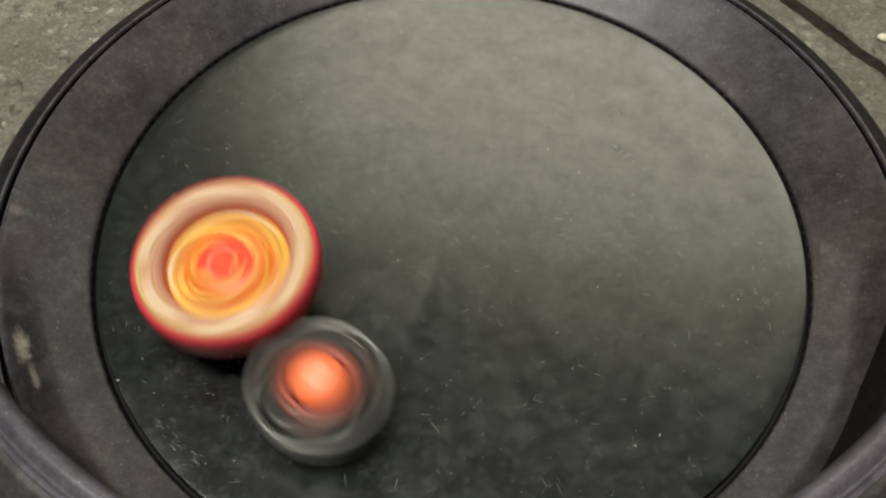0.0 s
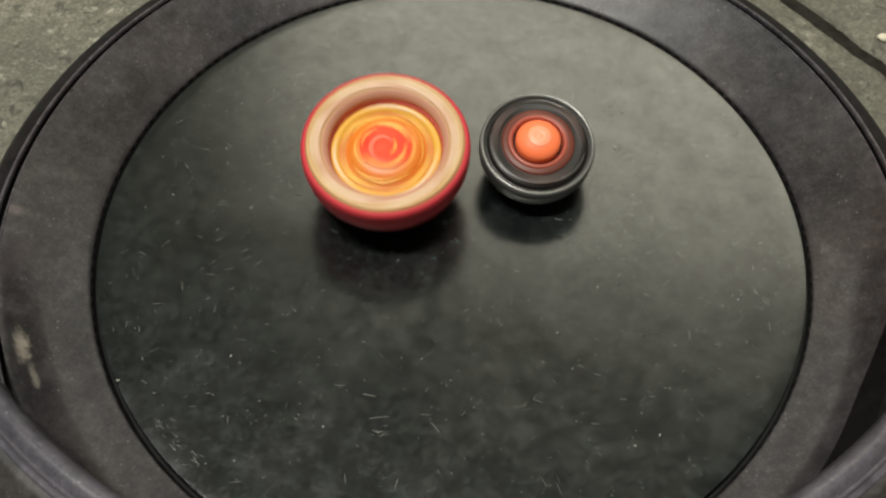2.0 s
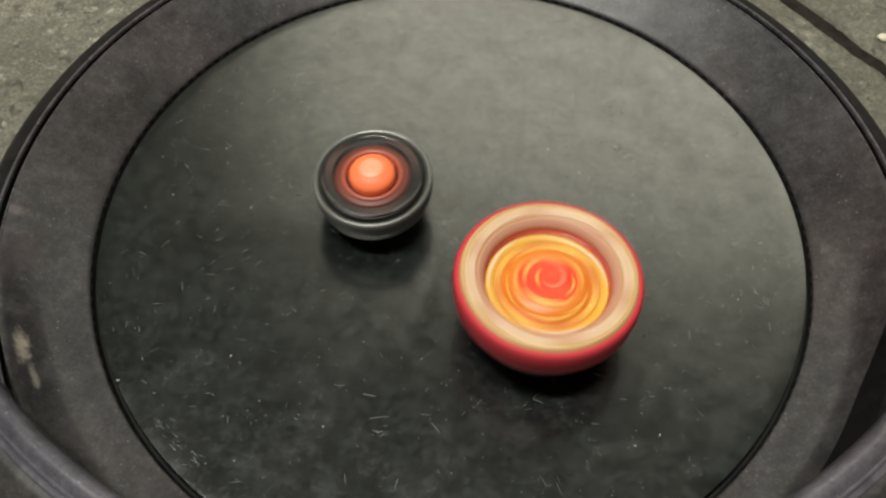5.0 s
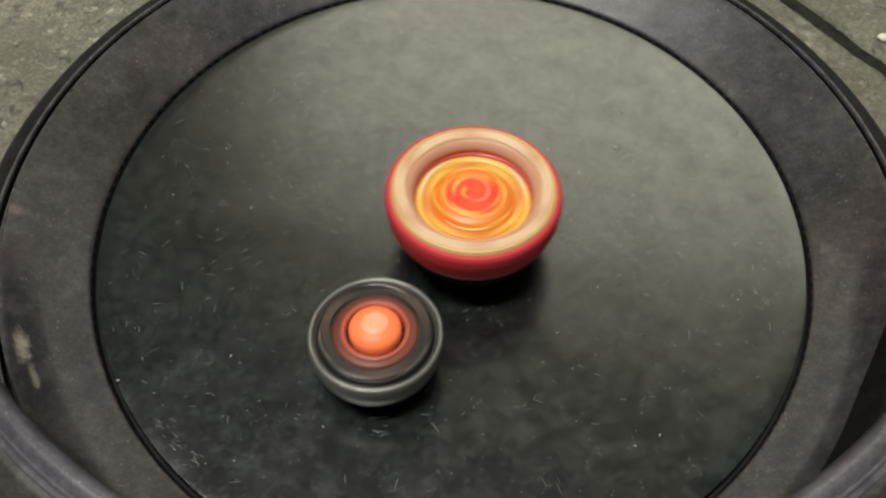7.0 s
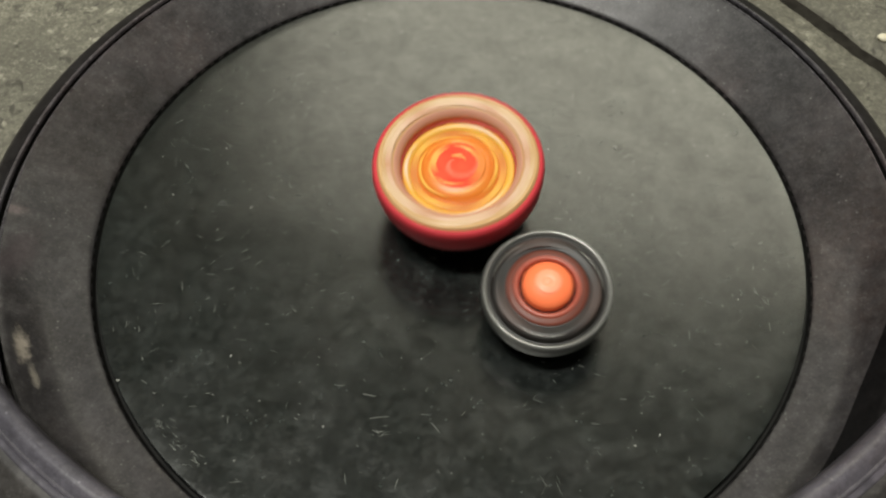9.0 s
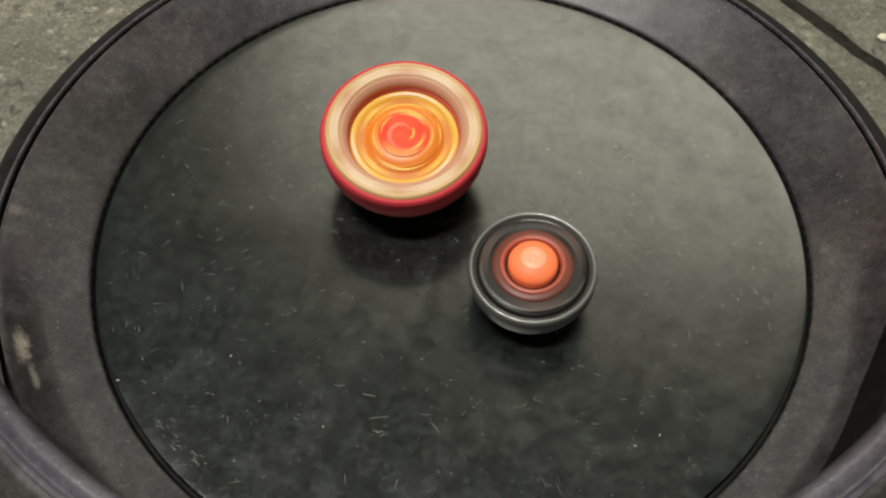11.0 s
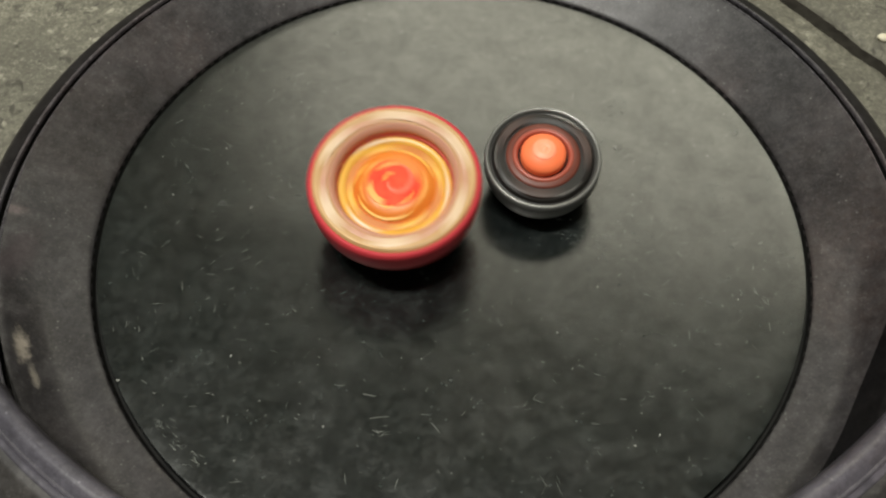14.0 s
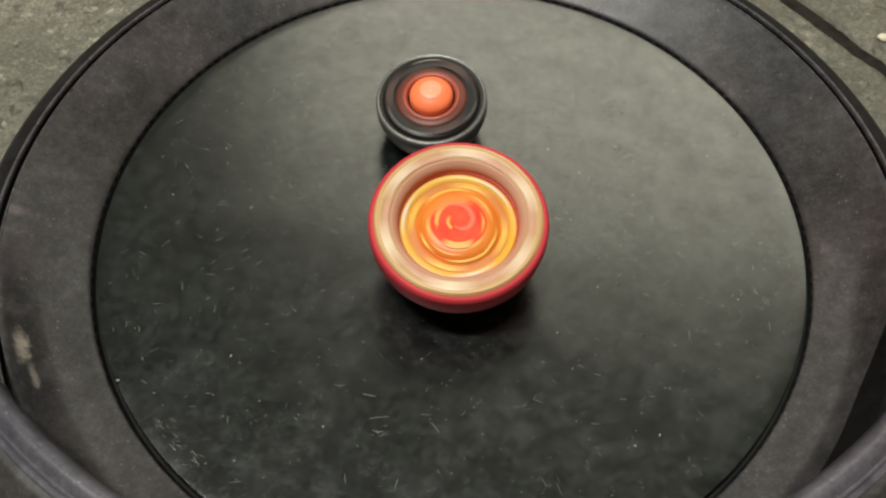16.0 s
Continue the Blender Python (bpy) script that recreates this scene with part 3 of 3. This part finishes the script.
# ---- what moves ----
def spun(rows, first, last):
    """A pose for every thirtieth of a second, from rows of seconds, place in millimetres and lean in degrees. The top turns on itself all the while, by first degrees a step
    at the start and by last at the end."""
    out, i, turn = [], 0, 0.0
    for n in range(16 * FPS + 1):
        t = n / FPS
        while i < len(rows) - 2 and rows[i + 1][0] <= t:
            i += 1
        span = [rows[max(i - 1, 0)], rows[i], rows[i + 1], rows[min(i + 2, len(rows) - 1)]]
        values = []
        for k in range(1, 5):
            (t0, a), (t1, b), (t2, c), (t3, d) = ((r[0], r[k]) for r in span)
            h = t2 - t1
            m1 = (c - a) / (t2 - t0) * h
            m2 = (d - b) / (t3 - t1) * h
            f = (t - t1) / h
            values.append((2 * f ** 3 - 3 * f ** 2 + 1) * b + (f ** 3 - 2 * f ** 2 + f) * m1 + (3 * f ** 2 - 2 * f ** 3) * c + (f ** 3 - f ** 2) * m2)
        x, y, rx, ry = values[0] / 1000, values[1] / 1000, values[2], values[3]
        out.append((t, pose(x, y, bowl_height(x, y) + 0.0004, rx, ry, 0) @ pose(0, 0, 0, 0, 0, turn)))
        turn += first + (last - first) * (t / 16) ** 2
    return out


def motions():
    walk(RED_TOP, spun([
        (0.0, -69.6, -32.0, 4.0, -2.0), (0.1, -59.5, -51.5, 1.1, -0.5), (0.2, -38.0, -63.9, -2.5, 0.7), (0.3, -16.5, -54.5, -2.2, 0.4),
        (0.4, -3.4, -32.0, 0.5, 3.0), (0.5, -3.0, -0.4, 6.8, 6.0), (0.6, -14.0, 26.9, 8.5, 3.0), (0.7, -35.0, 39.3, 7.3, 0.1),
        (0.8, -51.6, 37.8, 6.9, 0.0), (0.9, -57.7, 26.3, 7.8, 0.0), (1.0, -53.4, 11.3, 8.6, 0.0), (1.1, -41.9, -0.4, 8.5, 0.0),
        (1.2, -30.5, -2.6, 6.3, 0.0), (1.3, -23.3, 3.3, 5.2, 0.0), (1.4, -18.2, 12.1, 6.0, 0.0), (1.5, -15.7, 19.7, 5.6, 0.0),
        (1.6, -18.1, 24.5, 5.4, 0.0), (1.7, -21.2, 27.9, 8.3, 0.0), (1.8, -22.3, 29.2, 11.3, 0.0), (1.9, -23.8, 25.5, 10.7, 0.0),
        (2.0, -23.1, 18.7, 8.6, 0.0), (2.1, -20.1, 8.8, 8.0, 0.0), (2.2, -20.5, -1.3, 8.0, 0.0), (2.3, -13.6, -14.3, 5.8, 0.0),
        (2.4, -0.9, -23.8, 3.4, 0.0), (2.5, 12.2, -23.5, 3.4, 0.0), (2.6, 21.0, -20.9, 3.8, 0.0), (2.7, 22.9, -19.6, 4.0, 0.0),
        (2.8, 23.1, -18.1, 3.7, 0.0), (2.9, 20.2, -20.9, 2.0, 0.0), (3.0, 15.9, -24.6, -0.5, 0.0), (3.1, 11.4, -32.8, -2.5, 0.0),
        (3.2, 8.1, -38.0, -2.5, 0.0), (3.3, 6.1, -43.9, -1.3, 0.0), (3.4, 4.6, -52.4, -2.1, 0.0), (3.5, 5.9, -59.2, -4.8, 0.0),
        (3.6, 7.2, -61.0, -5.8, 0.0), (3.7, 8.4, -60.5, -4.5, 0.0), (3.8, 8.7, -61.2, -3.5, 0.0), (3.9, 10.5, -66.7, -5.9, 0.0),
        (4.0, 13.4, -66.1, -8.8, 0.0), (4.1, 12.7, -58.5, -8.7, 0.0), (4.2, 8.5, -47.7, -6.9, 0.0), (4.5, 8.5, -52.0, -6.1, 0.0),
        (4.8, 21.4, -51.9, -4.2, 0.0), (5.1, 31.6, -34.2, -1.6, 0.0), (5.4, 25.9, -21.2, 1.3, 0.1), (5.7, 26.9, -23.6, 3.9, 0.1),
        (6.0, 38.9, -19.9, 5.8, 0.1), (6.3, 38.9, -12.5, 6.6, 0.1), (6.4, 43.6, -10.7, 4.4, 0.0), (6.5, 44.6, -9.9, 2.0, 0.1),
        (6.6, 39.6, -8.5, 0.8, 0.0), (6.7, 33.4, -6.7, -0.4, -0.1), (6.8, 25.0, -5.6, 0.0, -0.1), (6.9, 14.0, -6.4, -1.0, -0.1),
        (7.0, 7.1, -7.1, -2.4, -0.1), (7.1, -0.4, -7.0, -0.3, 0.0), (7.2, -6.6, -12.6, 0.0, 0.0), (7.3, -8.0, -15.9, -1.9, 0.0),
        (7.4, -7.1, -16.3, -1.7, 0.0), (7.5, -3.3, -9.3, 1.7, 0.0), (7.6, -1.0, 1.1, 5.4, 0.0), (7.7, 0.1, 7.8, 7.0, 0.0),
        (7.8, -0.9, 13.4, 8.3, 0.0), (7.9, -2.4, 16.6, 8.4, 0.0), (8.0, -3.4, 16.8, 7.2, 0.0), (8.1, -2.6, 16.5, 8.3, 0.0),
        (8.2, 0.4, 22.8, 11.3, -0.1), (8.3, 3.7, 32.9, 12.1, -0.1), (8.4, 4.0, 40.0, 12.5, -0.2), (8.5, 3.2, 42.4, 14.8, -0.2),
        (8.6, 2.2, 40.3, 15.4, -0.2), (8.7, 2.8, 30.2, 12.6, -0.1), (8.8, 3.4, 23.0, 9.7, -0.1), (8.9, 3.5, 17.7, 7.4, -1.5),
        (9.0, 3.3, 9.4, 6.0, -3.0), (9.1, 0.5, 3.8, 5.8, -1.5), (9.2, -3.5, -1.1, 1.7, 0.0), (9.5, -9.3, 3.4, 2.2, 0.0),
        (9.8, -16.7, 0.7, 3.5, 0.0), (10.1, -9.5, 0.2, 5.3, 0.0), (10.4, -3.9, 16.0, 7.2, 0.0), (10.7, -12.9, 27.9, 9.0, 0.1),
        (11.0, -17.0, 25.3, 10.3, 0.1), (11.3, -12.1, 27.3, 10.8, 0.1), (11.4, -6.4, 25.1, 10.2, 0.0), (11.5, -3.7, 24.4, 10.7, 0.0),
        (11.6, -5.2, 27.4, 11.9, 0.0), (11.7, -9.1, 29.0, 11.6, 0.0), (11.8, -11.2, 24.9, 11.8, 0.0), (11.9, -12.0, 19.3, 12.9, 0.1),
        (12.0, -9.6, 8.0, 10.6, 0.1), (12.1, -5.7, -4.2, 7.9, 0.0), (12.2, -7.2, -9.1, 7.5, 0.0), (12.3, -9.5, -15.5, 5.5, 0.0),
        (12.4, -10.3, -20.9, 1.2, 0.0), (12.5, -10.3, -24.5, -1.7, 0.1), (12.6, -8.5, -26.3, -0.7, 0.0), (12.7, -6.8, -27.7, 1.7, 0.0),
        (12.8, -7.1, -26.7, 1.2, 0.0), (12.9, -11.5, -23.5, -1.3, 0.0), (13.0, -14.6, -20.1, -1.2, 0.0), (13.1, -16.3, -14.9, 1.2, 0.0),
        (13.2, -17.0, -8.9, 2.1, 0.0), (13.3, -18.4, -3.4, 2.8, 0.0), (13.4, -24.8, 2.2, 4.8, 2.6), (13.5, -34.7, 6.7, 6.0, 5.0),
        (13.6, -37.2, 11.5, 6.3, 2.8), (13.7, -37.1, 12.7, 7.9, 0.3), (13.8, -34.9, 13.1, 11.2, 0.3), (13.9, -28.2, 9.7, 11.4, 0.1),
        (14.0, -19.4, 3.3, 9.2, 0.0), (14.1, -14.6, -4.2, 7.0, 0.0), (14.2, -11.7, -13.6, 2.9, -0.1), (14.3, -13.1, -28.9, -0.8, -0.1),
        (14.4, -13.8, -40.7, -3.7, 1.9), (14.5, -12.0, -48.6, -6.5, 4.0), (14.6, -8.9, -50.3, -5.5, 2.0), (14.7, -4.1, -49.0, -3.3, 0.0),
        (14.8, 0.4, -46.7, -5.0, 0.1), (14.9, 1.2, -43.5, -5.7, 0.1), (15.0, -1.6, -43.7, -4.8, 0.0), (15.1, -3.0, -42.9, -4.8, 0.0),
        (15.2, -4.8, -39.7, -4.9, 0.0), (15.3, -5.2, -32.9, -4.9, 0.0), (15.4, -7.5, -25.5, -3.6, 0.0), (15.5, -8.4, -24.2, -1.3, 0.0),
        (15.6, -8.4, -21.0, 0.7, 0.1), (15.7, -6.7, -19.6, 2.2, 0.0), (15.8, -4.9, -17.2, 3.5, 0.0), (15.9, -0.8, -14.4, 5.0, 0.0),
        (16.0, 2.0, -13.5, 8.1, 0.0)], -84, -42))
    walk(BLACK_TOP, spun([
        (0.0, -40.1, -72.5, -1.8, 3.0), (0.1, -16.4, -95.1, -3.6, 1.2), (0.2, -0.1, -100.3, -4.6, 0.1), (0.3, 13.8, -96.9, -2.7, -1.0),
        (0.4, 21.2, -87.5, -0.8, -1.9), (0.5, 20.9, -75.0, 1.3, -0.4), (0.6, 17.0, -65.2, 1.5, 1.9), (0.7, 12.5, -58.4, -1.6, 3.2),
        (0.8, 7.8, -50.1, -2.4, 3.4), (0.9, 3.4, -42.2, -1.0, 3.3), (1.0, -0.4, -34.7, -0.2, 3.8), (1.1, 5.0, -33.2, 0.3, 3.8),
        (1.2, 16.2, -32.9, 1.0, 3.1), (1.3, 31.6, -31.3, 2.2, 2.0), (1.4, 35.8, -21.2, 1.8, 1.5), (1.5, 35.4, -4.1, 2.6, 2.1),
        (1.6, 36.1, 8.2, 6.9, 2.7), (1.7, 33.9, 16.8, 10.3, 1.9), (1.8, 31.1, 22.4, 11.8, 1.6), (1.9, 31.2, 25.2, 12.6, 1.7),
        (2.0, 30.5, 26.8, 12.6, 0.8), (2.1, 30.8, 28.5, 11.8, -0.2), (2.2, 43.1, 32.9, 11.0, -0.8), (2.3, 45.2, 34.1, 10.7, -1.4),
        (2.4, 43.0, 33.3, 10.7, -1.9), (2.5, 40.0, 32.7, 10.6, -1.9), (2.6, 38.1, 34.1, 10.4, -2.0), (2.7, 37.1, 40.5, 9.9, -1.8),
        (2.8, 32.1, 39.4, 10.0, -1.6), (2.9, 28.4, 38.0, 10.7, -2.1), (3.0, 23.4, 33.4, 10.6, -1.9), (3.1, 18.8, 25.9, 9.1, -1.1),
        (3.2, 15.3, 18.3, 7.5, -1.4), (3.3, 12.0, 11.4, 7.1, -1.5), (3.4, 9.8, 8.9, 6.8, -2.2), (3.5, 7.9, 4.5, 6.4, -3.6),
        (3.6, 3.8, -1.9, 6.0, -3.0), (3.7, 0.5, -7.4, 4.7, -1.3), (3.8, -3.9, -2.3, 3.7, -0.8), (3.9, -8.7, 12.5, 4.1, -1.4),
        (4.0, -13.8, 12.1, 3.9, -1.5), (4.1, -19.6, 6.3, 3.5, -0.6), (4.2, -22.8, 2.6, 4.2, -1.1), (4.5, -16.0, -0.3, 4.1, -1.1),
        (4.8, -17.0, 8.7, 4.0, -1.1), (5.1, -31.8, 4.9, 3.8, -1.1), (5.4, -32.8, -14.5, 3.5, -1.1), (5.7, -29.1, -20.1, 3.3, -1.1),
        (6.0, -16.6, -11.2, 3.2, -1.1), (6.3, -22.0, -13.6, 3.1, -1.1), (6.4, -20.5, -17.4, 5.0, -0.9), (6.5, -16.5, -24.8, 3.0, -1.1),
        (6.6, -13.4, -30.4, 1.7, -0.7), (6.7, -16.5, -36.5, 1.8, -0.5), (6.8, -19.4, -41.8, 0.7, -0.2), (6.9, -20.0, -47.4, -2.6, 0.4),
        (7.0, -23.6, -56.3, -4.7, 0.4), (7.1, -23.4, -58.1, -2.7, -0.1), (7.2, -22.9, -60.8, -1.4, -0.1), (7.3, -24.2, -63.9, -2.1, 1.1),
        (7.4, -24.9, -66.0, -2.3, 1.6), (7.5, -25.7, -69.7, -1.3, 1.3), (7.6, -24.0, -66.3, 0.2, 1.9), (7.7, -21.4, -62.3, 0.5, 2.5),
        (7.8, -18.8, -56.5, 1.0, 2.8), (7.9, -16.8, -49.4, 3.1, 3.3), (8.0, -14.0, -42.3, 5.1, 3.2), (8.1, -10.7, -38.3, 5.4, 2.4),
        (8.2, -12.2, -42.6, 4.9, 2.7), (8.3, -14.3, -51.3, 6.3, 3.0), (8.4, -9.0, -47.9, 7.0, 2.8), (8.5, -2.1, -43.4, 7.1, 2.1),
        (8.6, 6.2, -35.7, 9.1, 0.0), (8.7, 12.8, -31.4, 10.2, -0.5), (8.8, 19.7, -33.9, 9.8, 0.2), (8.9, 24.9, -37.4, 8.4, -0.8),
        (9.0, 31.0, -35.6, 7.5, -2.5), (9.1, 38.6, -42.1, 7.0, -3.8), (9.2, 42.8, -42.8, 5.7, -4.4), (9.5, 38.4, -47.3, 5.6, -4.3),
        (9.8, 46.8, -45.5, 5.3, -4.0), (10.1, 46.1, -27.6, 4.8, -3.7), (10.4, 33.7, -24.2, 4.4, -3.2), (10.7, 19.7, -26.8, 3.9, -2.9),
        (11.0, 26.9, -28.7, 3.6, -2.6), (11.3, 26.4, -20.8, 3.5, -2.5), (11.4, 29.4, -20.3, 4.2, -1.0), (11.5, 32.7, -20.4, 5.2, -1.5),
        (11.6, 42.8, -32.1, 5.8, -2.9), (11.7, 45.5, -37.2, 5.5, -3.5), (11.8, 46.0, -36.3, 4.0, -3.8), (11.9, 47.2, -35.1, 2.3, -4.5),
        (12.0, 46.9, -34.0, 1.7, -4.8), (12.1, 47.2, -33.7, 2.1, -5.0), (12.2, 61.8, -42.7, 1.9, -5.4), (12.3, 71.1, -47.9, 0.4, -5.3),
        (12.4, 69.8, -46.5, -1.2, -5.3), (12.5, 66.3, -43.0, -1.0, -5.4), (12.6, 59.7, -39.4, 0.3, -4.2), (12.7, 53.1, -36.5, 0.7, -2.6),
        (12.8, 50.3, -34.6, -0.1, -1.6), (12.9, 54.2, -33.1, -0.4, -0.2), (13.0, 49.4, -27.4, 1.5, 0.4), (13.1, 43.6, -20.0, 3.2, -1.8),
        (13.2, 37.7, -12.9, 3.1, -2.8), (13.3, 34.9, -5.8, 3.5, -1.5), (13.4, 36.9, 0.2, 5.9, -0.7), (13.5, 38.9, 4.5, 8.3, -1.1),
        (13.6, 37.8, 9.9, 8.7, -2.0), (13.7, 36.1, 15.1, 8.7, -1.6), (13.8, 32.9, 18.4, 9.6, -0.5), (13.9, 31.4, 19.6, 10.2, -0.4),
        (14.0, 32.7, 19.6, 10.2, -1.4), (14.1, 36.4, 18.7, 10.5, -2.3), (14.2, 39.4, 19.9, 11.1, -1.8), (14.3, 50.3, 26.8, 10.9, -1.1),
        (14.4, 48.9, 25.3, 9.5, -2.7), (14.5, 45.2, 22.4, 8.4, -4.5), (14.6, 39.2, 17.7, 8.0, -3.4), (14.7, 34.6, 13.5, 7.2, -2.4),
        (14.8, 29.6, 11.0, 6.4, -3.0), (14.9, 28.1, 13.0, 6.3, -2.9), (15.0, 29.0, 25.5, 6.0, -1.6), (15.1, 22.7, 27.6, 5.8, -1.2),
        (15.2, 15.6, 27.3, 5.0, -0.9), (15.3, 8.6, 28.2, 4.9, 1.3), (15.4, 3.9, 33.3, 6.2, 3.7), (15.5, 2.1, 42.7, 7.2, 4.0),
        (15.6, -1.0, 45.2, 8.5, 2.9), (15.7, -4.0, 45.8, 9.3, 2.1), (15.8, -6.0, 45.2, 9.2, 1.2), (15.9, -7.4, 44.4, 8.9, -0.3),
        (16.0, -7.0, 46.5, 8.0, -2.2)], -80, -52))


motions()
